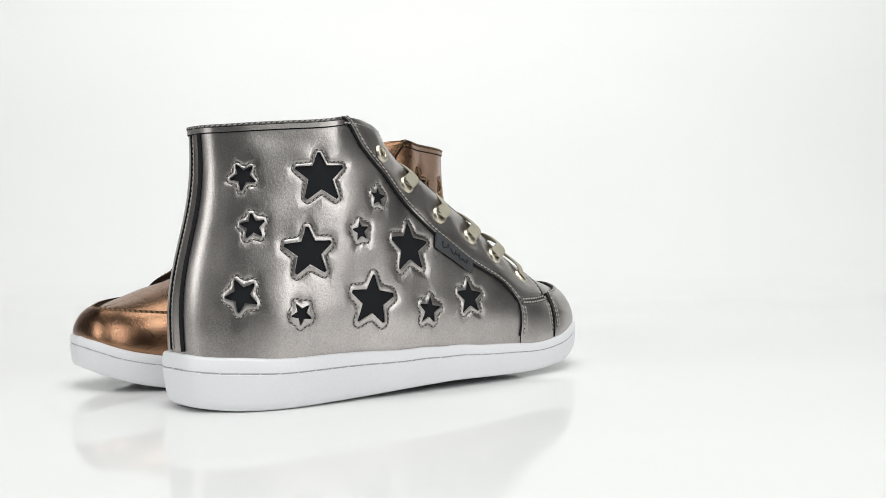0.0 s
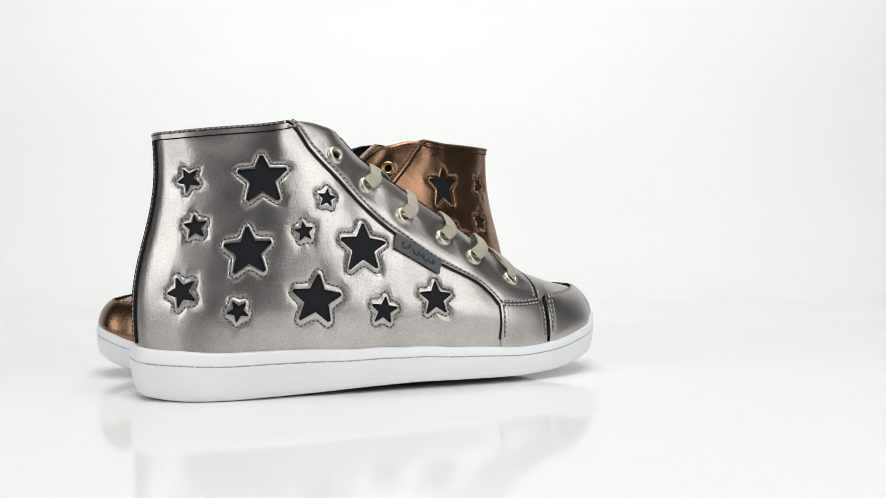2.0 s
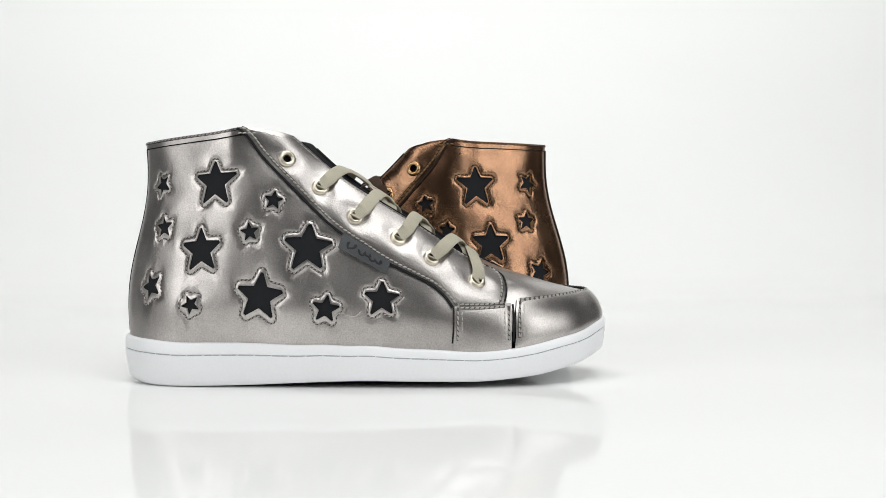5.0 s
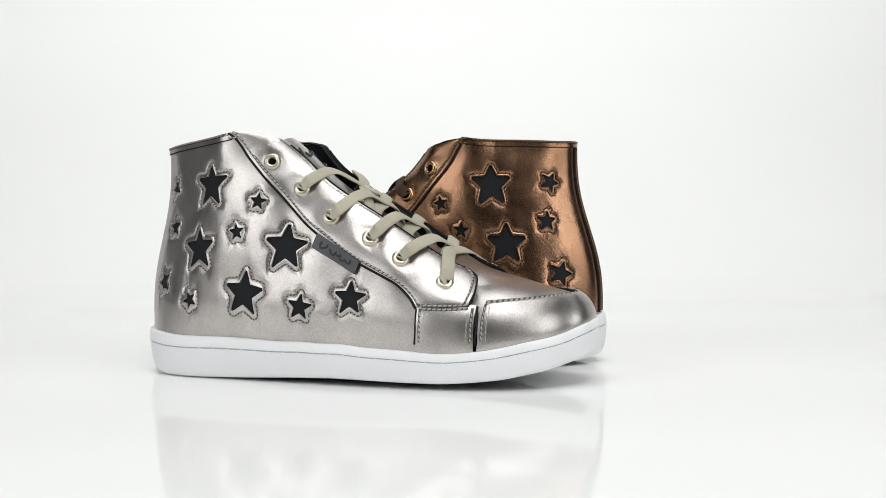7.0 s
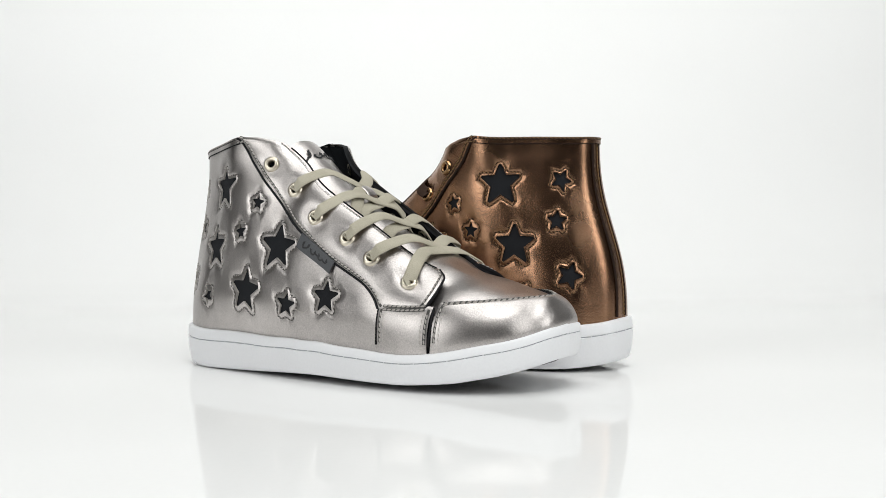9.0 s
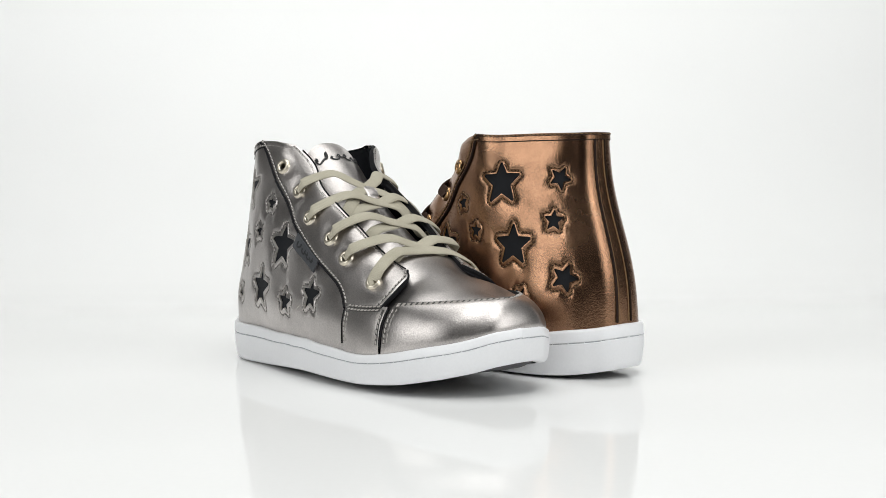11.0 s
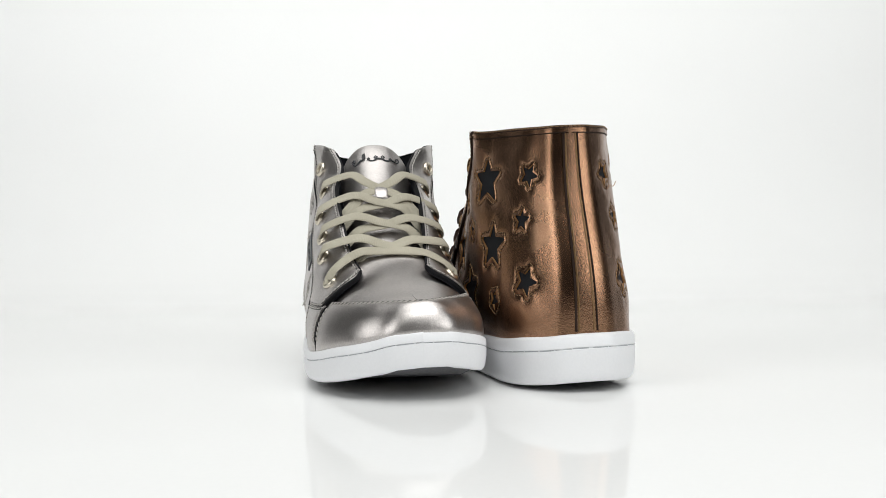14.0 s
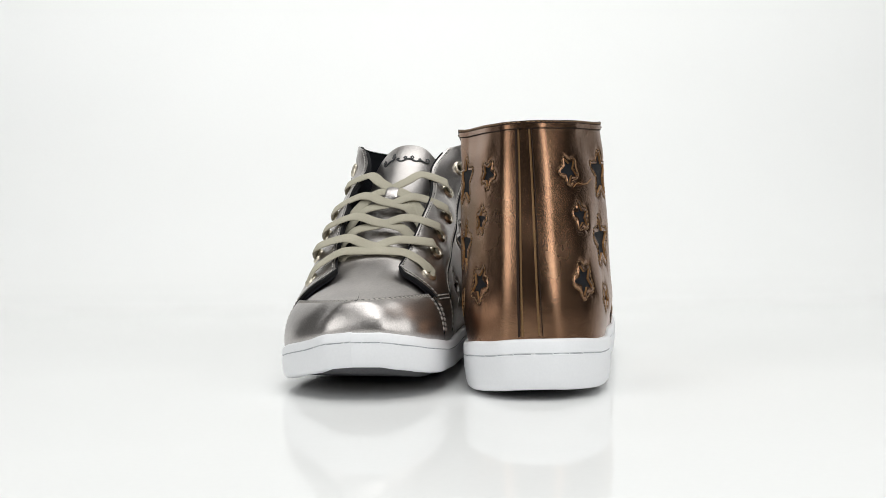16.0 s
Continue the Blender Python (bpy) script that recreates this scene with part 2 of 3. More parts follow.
def dense(points, step=2.0, closed=True):
    pts = np.asarray(points, float)
    out = []
    n = len(pts)
    for i in range(n if closed else n - 1):
        p, q = pts[i], pts[(i + 1) % n]
        k = max(1, int(np.linalg.norm(q - p) / step))
        out += [p + (q - p) * j / k for j in range(k)]
    if not closed:
        out.append(pts[-1])
    return np.array(out)


def smooth_path(points, step=2.0):
    """A rounded open path through a few places."""
    pts = np.asarray(points, float)
    t = np.concatenate([[0], np.cumsum(np.linalg.norm(np.diff(pts, axis=0), axis=1))])
    n = max(2, int(t[-1] / step))
    u = np.linspace(0, t[-1], n + 1)
    idx = np.interp(u, t, np.arange(len(pts)))
    return np.stack([spline(pts[:, k], idx) for k in range(pts.shape[1])], -1)


def inside(poly, q):
    x, y = q[:, 0][:, None], q[:, 1][:, None]
    x0, y0 = poly[:, 0], poly[:, 1]
    x1, y1 = np.roll(x0, -1), np.roll(y0, -1)
    cross = (y0 > y) != (y1 > y)
    with np.errstate(divide="ignore", invalid="ignore"):
        hit = cross & (x < (x1 - x0) * (y - y0) / np.where(y1 == y0, 1e-9, y1 - y0) + x0)
    return hit.sum(1) % 2 == 1


def far(poly, q):
    """Distance of the points q from the outline poly."""
    a, b = poly, np.roll(poly, -1, 0)
    d = b - a
    best = np.full(len(q), 1e9)
    for p, v in zip(a, d):
        u = np.clip(((q - p) @ v) / max(v @ v, 1e-9), 0, 1)
        best = np.minimum(best, np.linalg.norm(q - p - u[:, None] * v, axis=1))
    return best


def shell(poly, side, flip, lift, thick, holes=(), step=3.0, open_b=None, relief=True, puff=0.0):
    """A leather panel on the last: top face, cut edges, holes cut through. Returns verts, faces, slots (1: cut edge)."""
    from mathutils.geometry import delaunay_2d_cdt
    poly = dense(poly)
    loops = [poly] + [dense(h, 1.5) for h in holes]
    pts, edges = [], []
    for lp in loops:
        n0 = len(pts)
        pts += list(lp)
        edges += [(n0 + i, n0 + (i + 1) % len(lp)) for i in range(len(lp))]
    lo, hi = poly.min(0), poly.max(0)
    ga, gb = np.meshgrid(np.arange(lo[0], hi[0], step), np.arange(lo[1], hi[1], step), indexing="ij")
    ga = ga + (np.arange(ga.shape[1]) % 2) * step / 2
    q = np.stack([ga.ravel(), gb.ravel()], -1)
    q = q[inside(poly, q)]
    q = q[far(poly, q) > step * 0.4]
    rings = []
    for h in loops[1:]:
        c = h.mean(0)
        near = np.linalg.norm(q - c, axis=1) < np.linalg.norm(h - c, axis=1).max() + 8
        d = np.full(len(q), 1e9)
        d[near] = far(h, q[near])
        q = q[(d > 5.2) & ~inside(h, q)]
        for off in (0.7, 1.3, 1.9, 2.6, 4.2):
            rings.append(grown(h, off))
    if rings:
        rings = np.concatenate(rings)
        rings = rings[inside(poly, rings)]
        q = np.concatenate([q, rings])
    pts = np.concatenate([np.array(pts), q])
    out = delaunay_2d_cdt([Vector(p) for p in pts], edges, [], 0, 1e-4)
    v2 = np.array([tuple(p) for p in out[0]])
    tri = np.array([f for f in out[2] if len(f) == 3])
    c = v2[tri].mean(1)
    keep = inside(poly, c)
    for h in loops[1:]:
        keep &= ~inside(h, c)
    tri = tri[keep]
    a, b = np.clip(v2[:, 0], 0, LEN), np.clip(v2[:, 1], 0, HGT)
    up = lift(a, b) if callable(lift) else np.full(len(v2), float(lift))
    if len(loops) > 1 and relief:
        d = np.full(len(v2), 1e9)
        for h in loops[1:]:
            cc = h.mean(0)
            near = np.linalg.norm(v2 - cc, axis=1) < 34
            d[near] = np.minimum(d[near], far(h, v2[near]))
        up += 0.10 * np.exp(-((d - 0.6) / 0.7) ** 2) - 0.70 * np.exp(-((d - 1.9) / 0.7) ** 2) - 0.25 * np.exp(-(d / 6.0) ** 2)
    elif len(loops) > 1:
        d = np.full(len(v2), 1e9)
        for h in loops[1:]:
            d = np.minimum(d, np.linalg.norm(v2 - h.mean(0), axis=1))
        up -= 0.75 * np.exp(-((d - 5.5) / 3.2) ** 2)
    if puff:
        rim = poly if not open_b else np.array([p for p in poly if not open_b(p)])
        d = np.full(len(v2), 1e9)
        for k in range(0, len(v2), 4000):
            d[k:k + 4000] = np.sqrt(((v2[k:k + 4000, None, :] - rim[None]) ** 2).sum(-1)).min(1)
        up += puff * (1 - np.exp(-d / 3.0)) - puff * 0.5
    nrm = normals(a, b, side)
    top = last(a, b, side) + nrm * up[:, None]
    low = last(a, b, side) + nrm * (up - thick)[:, None]
    used = np.unique(tri)
    new_i = np.full(len(v2), -1)
    new_i[used] = np.arange(len(used))
    tri = new_i[tri]
    verts = list(top[used])
    # orient outwards
    p = top[used]
    fn = np.cross(p[tri[:, 1]] - p[tri[:, 0]], p[tri[:, 2]] - p[tri[:, 0]])
    good = (fn * nrm[used][tri[:, 0]]).sum(1) > 0
    tri = np.where(good[:, None], tri, tri[:, ::-1])
    faces = [tuple(t) for t in tri]
    slots = [0] * len(faces)
    # cut edges where a border is no seam
    count = {}
    for t in faces:
        for i in range(3):
            count[(t[i], t[(i + 1) % 3])] = 1
    border = [e for e in count if (e[1], e[0]) not in count]
    ab = v2[used]
    base = {}
    lowu = low[used]
    for i, j in border:
        if open_b and open_b(ab[i]) and open_b(ab[j]):
            continue
        for k in (i, j):
            if k not in base:
                base[k] = (len(verts), len(verts) + 1)
                verts += [p[k], lowu[k]]
        (it, il), (jt, jl) = base[i], base[j]
        faces.append((jt, it, il, jl))
        slots.append(1)
    verts = np.array(verts)
    if flip:
        verts = verts * np.array([1, -1, 1])
        faces = [f[::-1] for f in faces]
    return verts * 0.001, faces, slots


def joined(pieces):
    verts, faces, slots = [], [], []
    for v, f, s in pieces:
        n = len(verts)
        verts += list(v)
        faces += [tuple(i + n for i in g) for g in f]
        slots += list(s)
    return verts, faces, slots


def stitches(path, side, flip, lift, length=2.5, gap=0.45, width=1.35):
    """A row of thread stitches along a path on the last. Slot 1: a flat ribbon beneath, for painted groove shade."""
    path = np.asarray(path, float)
    P = last(np.clip(path[:, 0], 0, LEN), np.clip(path[:, 1], 0, HGT), side)
    N = normals(np.clip(path[:, 0], 0, LEN), np.clip(path[:, 1], 0, HGT), side)
    v, f, sl = thread(P + N * lift, N, flip, length, gap, width)
    # under-strip whose dark colour stands in for shade between the stitches
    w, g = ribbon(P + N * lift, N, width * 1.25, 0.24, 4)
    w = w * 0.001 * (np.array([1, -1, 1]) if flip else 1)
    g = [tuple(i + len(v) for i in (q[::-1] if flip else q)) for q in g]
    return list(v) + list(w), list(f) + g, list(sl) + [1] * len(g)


def thread(P, N, flip, length, gap, width, tall=0.55):
    t = np.concatenate([[0], np.cumsum(np.linalg.norm(np.diff(P, axis=0), axis=1))])
    n = int(t[-1] / (length + gap))
    verts, faces = [], []
    for k in range(n):
        s0 = k * (length + gap) + gap / 2
        pa, pb = [np.array([np.interp(s, t, P[:, c]) for c in range(3)]) for s in (s0, s0 + length)]
        nn = np.array([np.interp(s0 + length / 2, t, N[:, c]) for c in range(3)])
        d = pb - pa
        if np.linalg.norm(d) < 1e-6:
            continue
        d /= np.linalg.norm(d)
        sidev = np.cross(nn, d) * width / 2
        skew = np.cross(nn, d) * 0.16
        m = len(verts)
        for p, sk, low in ((pa, -skew, 0.15), (pa * 0.75 + pb * 0.25, -skew * 0.5, 0.0), (pa * 0.25 + pb * 0.75, skew * 0.5, 0.0), (pb, skew, 0.15)):
            k2 = 0.6 if low else 1.0
            verts += [p + sk - sidev * k2 - nn * 0.1, p + sk + nn * (tall * (0.35 if low else 1.0)), p + sk + sidev * k2 - nn * 0.1]
        for q in range(3):
            b = m + 3 * q
            faces += [(b, b + 1, b + 4, b + 3), (b + 1, b + 2, b + 5, b + 4)]
        faces += [(m, m + 2, m + 1), (m + 9, m + 10, m + 11)]
    verts = np.array(verts).reshape(-1, 3)
    if flip:
        verts = verts * np.array([1, -1, 1])
        faces = [f[::-1] for f in faces]
    return verts * 0.001, faces, [0] * len(faces)


# stars: x, z of the centre, tip radius, turn (mm, degrees)
STARS = [(-119.0, 122.5, 7.2, 28), (-82.0, 122.8, 14.0, -2), (-46.4, 111.6, 5.6, 0), (-116.9, 96.2, 6.8, 5),
         (-90.5, 82.8, 13.6, 2), (-60.1, 93.4, 5.6, 4), (-25.5, 84.3, 14.4, 14), (-124.9, 61.3, 8.8, 25),
         (-96.8, 50.2, 6.0, 28), (-54.0, 55.8, 14.4, -5), (-14.7, 48.5, 8.2, 0), (17.4, 53.5, 10.4, 14)]


def star_loop(x, z, r, turn, grow=0.0):
    a0, b0 = on(x, z)
    one = lambda a, b: last(np.array([a]), np.array([b]), -1)[0]
    pa, pb = (one(a0 + 1, b0) - one(a0 - 1, b0)) / 2, (one(a0, b0 + 1) - one(a0, b0 - 1)) / 2
    ex = pa / np.linalg.norm(pa)
    ez = pb - ex * (pb @ ex)
    ez /= np.linalg.norm(ez)
    inv = np.linalg.inv(np.array([[pa @ ex, pb @ ex], [pa @ ez, pb @ ez]]))
    pts = []
    for k in range(10):
        rr = (r if k % 2 == 0 else r * 0.50) + grow * (1.25 if k % 2 == 0 else 0.9)
        an = radians(turn) + k * math.pi / 5
        base = np.array([-math.sin(an), math.cos(an)]) * rr
        for da in ((-0.06, 0.06) if k % 2 == 0 else (0,)):
            c, s = math.cos(da), math.sin(da)
            pts.append(np.array([a0, b0]) + inv @ np.array([c * base[0] - s * base[1], s * base[0] + c * base[1]]))
    return np.array(pts)


def grown(loop, d):
    """The outline moved outwards by d, corners kept."""
    p, prev, nxt = loop, np.roll(loop, 1, 0), np.roll(loop, -1, 0)
    e0, e1 = p - prev, nxt - p
    e0 /= np.linalg.norm(e0, axis=1, keepdims=True)
    e1 /= np.linalg.norm(e1, axis=1, keepdims=True)
    area = np.sum(p[:, 0] * nxt[:, 1] - nxt[:, 0] * p[:, 1])
    sg = 1.0 if area > 0 else -1.0
    n0, n1 = np.stack([e0[:, 1], -e0[:, 0]], -1) * sg, np.stack([e1[:, 1], -e1[:, 0]], -1) * sg
    m = n0 + n1
    m /= np.maximum(np.sum(m * n0, axis=1, keepdims=True), 0.45)
    return p + m * d


# seams (x, z in mm)
EYE_BACK = smooth_path([on(x, z) for x, z in [(-67.7, 154.2), (-54, 138.8), (-44.6, 129), (-22.2, 106.4), (-2.8, 90), (23.4, 73.4), (43.2, 63.3), (54, 55), (59.2, 48.2)]])
EYE_IN = smooth_path([on(x, z) for x, z in [(-37, 150), (-30, 144), (-14, 129.7), (11, 112.3), (45, 90.5), (70, 74.5), (80, 69.5)]])
EYE_FRONT = smooth_path([on(x, z) for x, z in [(80, 69.5), (87, 65), (89.5, 57), (87.5, 49)]])
TOP_Z = [(-67.7, 154.2), (-56, 154.2), (-46, 152.4), (-37, 150)]
HEEL_HALF_LOW, HEEL_HALF_HIGH = 6.2, 4.4
EYELETS = [(-39.2, 136), (-19.9, 118.8), (0.8, 101.5), (26.4, 88.3), (45.9, 76.6), (71.8, 62.6)]


def ring(centre, nrm, prof, n=20):
    """A turned ring about nrm: prof holds (radius, height)."""
    nrm = nrm / np.linalg.norm(nrm)
    u = np.cross(nrm, [0.3, 0.1, 1.0])
    u /= np.linalg.norm(u)
    w = np.cross(nrm, u)
    verts, faces = [], []
    m = len(prof)
    for i in range(n):
        an = 2 * math.pi * i / n
        for r, h in prof:
            verts.append(centre + (u * math.cos(an) + w * math.sin(an)) * r + nrm * h)
    for i in range(n):
        for j in range(m - 1):
            p, q = i * m + j, ((i + 1) % n) * m + j
            faces.append((p, q, q + 1, p + 1))
    return np.array(verts), faces


def ribbon(points, nrm, width=8.2, thick=1.7, around=12):
    """A flat lace with rounded edges swept along points; nrm: its face direction at each point."""
    pts = smooth_path(points, 1.6)
    idx = np.linspace(0, len(nrm) - 1, len(pts))
    N = np.stack([np.interp(idx, np.arange(len(nrm)), np.asarray(nrm, float)[:, c]) for c in range(3)], -1)
    T = np.gradient(pts, axis=0)
    T /= np.linalg.norm(T, axis=1, keepdims=True)
    B = np.cross(T, N)
    B /= np.linalg.norm(B, axis=1, keepdims=True)
    N = np.cross(B, T)
    cs = [(math.cos(a) * width / 2 * abs(math.cos(a)) ** -0.45 if abs(math.cos(a)) > 1e-3 else 0,
           math.sin(a) * thick / 2) for a in np.linspace(0, 2 * math.pi, around, endpoint=False)]
    verts, faces = [], []
    m = len(cs)
    for p, b, n in zip(pts, B, N):
        verts += [p + b * u + n * v for u, v in cs]
    for i in range(len(pts) - 1):
        for j in range(m):
            k = (j + 1) % m
            faces.append((i * m + j, i * m + k, (i + 1) * m + k, (i + 1) * m + j))
    faces.append(tuple(range(m - 1, -1, -1)))
    faces.append(tuple((len(pts) - 1) * m + j for j in range(m)))
    return np.array(verts), faces


# ---------------------------------------------------------------- the shoe
SOLE_X = [-146, -131, -116, -77, -9, 39, 72, 107, 128, 140, 150]
SOLE_Z = [2.4, 0.9, 0.5, 1.2, 4.0, 5.2, 6.2, 8.6, 12, 15, 19]


def sole_low(x):
    """Height of the white sidewall's lower edge."""
    return float(spline(SOLE_Z, np.array([np.interp(x, SOLE_X, np.arange(len(SOLE_X)))]))[0])


def shoe(label, flip, LEATHER, THREAD, SEAM_SHADE, LACE, EYELET, TAG, CUT, RIM, words):
    top = new("high_top_shoe")
    tagged(top, label, "shoe", "pair of high-top shoes")
    mirror = np.array([1, -1, 1]) if flip else np.ones(3)

    def put(name, verts, faces, mats, parent, lab="", slots=None, weld=0.0, smooth=True, sharp=40):
        me = mesh_of(name, verts, faces, mats, slots, smooth)
        if smooth:
            tidy(me, weld, sharp)
        return part(name, me, parent, lab)

    def raw(name, v, f, mats, parent, lab="", sharp=40):
        v = np.asarray(v) * mirror * 0.001
        f = [g[::-1] for g in f] if flip else f
        return put(name, v, f, mats, parent, lab, None, 0, True, sharp)

    # --- sole: sidewall with a lip, then the outsole below it
    ts = np.concatenate([np.linspace(0, 1, 14)[:-1], np.linspace(1, 12, 60)[:-1], np.linspace(12, 13, 14)])
    ringpts = [(t, -1) for t in ts] + [(t, 1) for t in ts[::-1][1:-1]]
    prof = [(0.55, -2.5), (0.0, 0.0), (0.015, 2.0), (0.06, 2.8), (0.265, 3.1), (0.29, 2.2), (0.315, 3.1), (0.55, 3.0), (0.84, 2.2), (0.95, 1.4), (1.0, 0.2), (1.02, -4.5)]
    verts, faces, line, linen = [], [], [], []
    for t, sd in ringpts:
        a = np.interp(t, _t, _l)
        p = last(np.array([a]), np.array([0.0]), sd)[0]
        e = 0.6
        q0, q1 = [last(np.array([np.clip(a + s, 0, LEN)]), np.array([0.0]), sd)[0] for s in (-e, e)]
        d = q1 - q0
        n = np.array([-d[1], d[0], 0]) * -1
        n = n * (1 if sd < 0 else -1)
        if t < 1e-6:
            n = np.array([-1.0, 0, 0])
        if t > 13 - 1e-6:
            n = np.array([1.0, 0, 0])
        n /= np.linalg.norm(n)
        if n @ np.array([p[0] * 0.2, p[1], 0]) < 0 and 1 < t < 12:
            n = -n
        x = p[0]
        zt = p[2] + 1.2 + 0.25 * math.sin(x / 7 + 2 * math.sin(x / 23) + sd)
        zb = sole_low(x) + TWIST * p[1] / 50 * float(np.clip((x - 5) / 70, 0, 1))
        heel = float(np.clip((-x - 95) / 50, 0, 1))
        for k, (h, off) in enumerate(prof):
            if k == 0:
                verts.append(np.array([p[0], p[1], zt - 2.0]) + n * off)
            else:
                verts.append(np.array([p[0], p[1], zt + (zb - zt) * h]) + n * (off - heel * 2.5 * max(0, h - 0.3)))
        line.append(np.array([p[0], p[1], zt + (zb - zt) * 0.29]) + n * 2.65)
        linen.append(n)
    m, cnt = len(prof), len(ringpts)
    for i in range(cnt):
        for j in range(m - 1):
            p, q = i * m + j, ((i + 1) % cnt) * m + j
            faces.append((p, p + 1, q + 1, q))
    sole = raw("sole", verts, faces, [SOLE], top, "white rubber cupsole with a stitched groove", 50)
    line.append(line[0])
    linen.append(linen[0])
    v, f, s = thread(np.array(line), np.array(linen), flip, 9.5, 0.8, 0.9, 0.3)
    put("stitching", v, f, [GROOVE], sole, "grey thread in the sole's groove", s)
    # outsole: a slab that touches the floor from heel to midfoot and curves up to the toe
    verts, faces = [], []
    for i, (t, sd) in enumerate(ringpts):
        a = np.interp(t, _t, _l)
        p = last(np.array([a]), np.array([0.0]), sd)[0]
        c = np.array([p[0] * 0.93, p[1] * 0.80, 0])
        x = p[0]
        zb = sole_low(x) + 1.5 + TWIST * p[1] / 50 * float(np.clip((x - 5) / 70, 0, 1))
        zl = float(np.interp(x, [-146, -128, -110, 30, 60, 80, 110, 146], [2.4, 0.5, 0.0, 2.8, 4.0, 5.0, 7.5, 14.0]))
        verts += [np.array([p[0] * 0.985, p[1] * 0.95, zb]), np.array([c[0], c[1], zl + 0.8]), np.array([c[0] * 0.985, c[1] * 0.97, zl])]
    for i in range(cnt):
        for j in range(2):
            p, q = i * 3 + j, ((i + 1) % cnt) * 3 + j
            faces.append((p, p + 1, q + 1, q))
    half = len(ts)
    for i in range(half - 1):
        l0, l1 = i * 3 + 2, (i + 1) * 3 + 2
        r0, r1 = ((cnt - i) % cnt) * 3 + 2, (cnt - i - 1) * 3 + 2
        f = []
        for k in (l0, l1, r1, r0):
            if k not in f:
                f.append(k)
        if len(f) > 2:
            faces.append(tuple(f))
    raw("outsole", verts, faces, [OUTSOLE], top, "dark grey outsole, curved up at the toe", 30)
    # footbed closes the shoe inside
    verts = [last(np.array([np.interp(t, _t, _l)]), np.array([0.0]), sd)[0] + np.array([0, 0, 1.0]) for t, sd in ringpts]
    faces = []
    for i in range(half - 1):
        f = []
        for k in (i, i + 1, cnt - i - 1, (cnt - i) % cnt):
            if k not in f:
                f.append(k)
        if len(f) > 2:
            faces.append(tuple(f[::-1]))
    raw("footbed", verts, faces, [LINING], top, "dark footbed")

    # --- upper panels
    star_sets = [star_loop(*s) for s in STARS]
    stitch_sets = [grown(h, 1.9) for h in star_sets]
    a_low, a_high = on_back(HEEL_HALF_LOW, 40)[0], on_back(HEEL_HALF_HIGH, 140)[0]
    seam_a, seam_b = on(59.3, 30)[0], on(93, 30)[0]
    a_eye = EYE_BACK[0][0]
    for side in (-1, 1):
        # quarter, with its stars cut through
        poly = [(a_low, 0)] + [(seam_a + 4, 0)] + [tuple(p + np.array([3.5, 3.0])) for p in EYE_BACK[::-1]]
        poly = [p for p in poly if p[1] <= HGT] + [(a_eye, HGT), (a_high, HGT)]
        v, f, s = shell(poly, side, flip, 0.0, 1.3, star_sets)
        q = put("quarter", v, f, [LEATHER, RIM], top, words[0], s)
        for loop in stitch_sets:
            line = dense(loop, 1.0)
            for _ in range(3):
                line = (np.roll(line, 1, 0) + line + np.roll(line, -1, 0)) / 3
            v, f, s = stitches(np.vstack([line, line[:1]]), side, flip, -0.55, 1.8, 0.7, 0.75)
            put("stitching", v, f, [THREAD, SEAM_SHADE], q, "stitched outline of a star over painted groove shade", s)
        # lining behind it
        poly = [(0, 0), (seam_b, 0), tuple(on(92, 45))] + [tuple(p) for p in EYE_FRONT[::-1]] + [tuple(p) for p in EYE_IN[::-1]]
        poly += [tuple(on(x, z - 1.6)) for x, z in TOP_Z[::-1][1:]] + [(a_eye - 4, HGT - 8), (0, HGT - 8)]
        v, f, s = shell(poly, side, flip, -1.6, 0.8, (), 5.0)
        put("lining", v, f, [LINING, LINING], top, "black cloth lining")
        # collar binding
        poly = [(0, HGT - 21), (a_eye + 4, HGT - 21), (a_eye + 1, HGT), (0, HGT)]
        v, f, s = shell(poly, side, flip, 0.7, 2.6, (), 3.0, lambda p: p[0] < 0.01)
        c = put("collar_binding", v, f, [LEATHER, CUT], top, "", s)
        for b0, wd in ((HGT - 12.5, 0.55), (HGT - 21.5, 0.8)):
            pth = smooth_path([(0.5, b0), (a_eye + 2, b0)])
            N = normals(pth[:, 0], pth[:, 1], side)
            v, f = ribbon(last(pth[:, 0], pth[:, 1], side) + N * (0.55 if wd < 0.6 else 0.25), N, wd, 0.5, 6)
            raw("seam", v, f, [CUT], c, "dark seam line of the binding")
        # eyestay over the quarter
        poly = [tuple(p) for p in EYE_BACK] + [tuple(on(87.5, 49))] + [tuple(p) for p in EYE_FRONT[::-1][1:]] + [tuple(p) for p in EYE_IN[::-1][1:]]
        poly += [tuple(on(x, z)) for x, z in TOP_Z[::-1][1:-1]]
        holes = []
        for x, z in EYELETS:
            a0, b0 = on(x, z)
            holes.append(np.array(star_ring(a0, b0, 2.6)))
        v, f, s = shell(poly, side, flip, 1.3, 2.9, holes, 2.4, relief=False, puff=1.1)
        e = put("eyestay", v, f, [LEATHER, CUT], top, words[1], s)
        pth = EYE_BACK - np.array([0.5, 0.5])
        N = normals(pth[:, 0], pth[:, 1], side)
        v, f = ribbon(last(pth[:, 0], pth[:, 1], side) + N * 0.7, N, 1.5, 1.4)
        raw("piping", v, f, [CUT], e, "black cut edge")
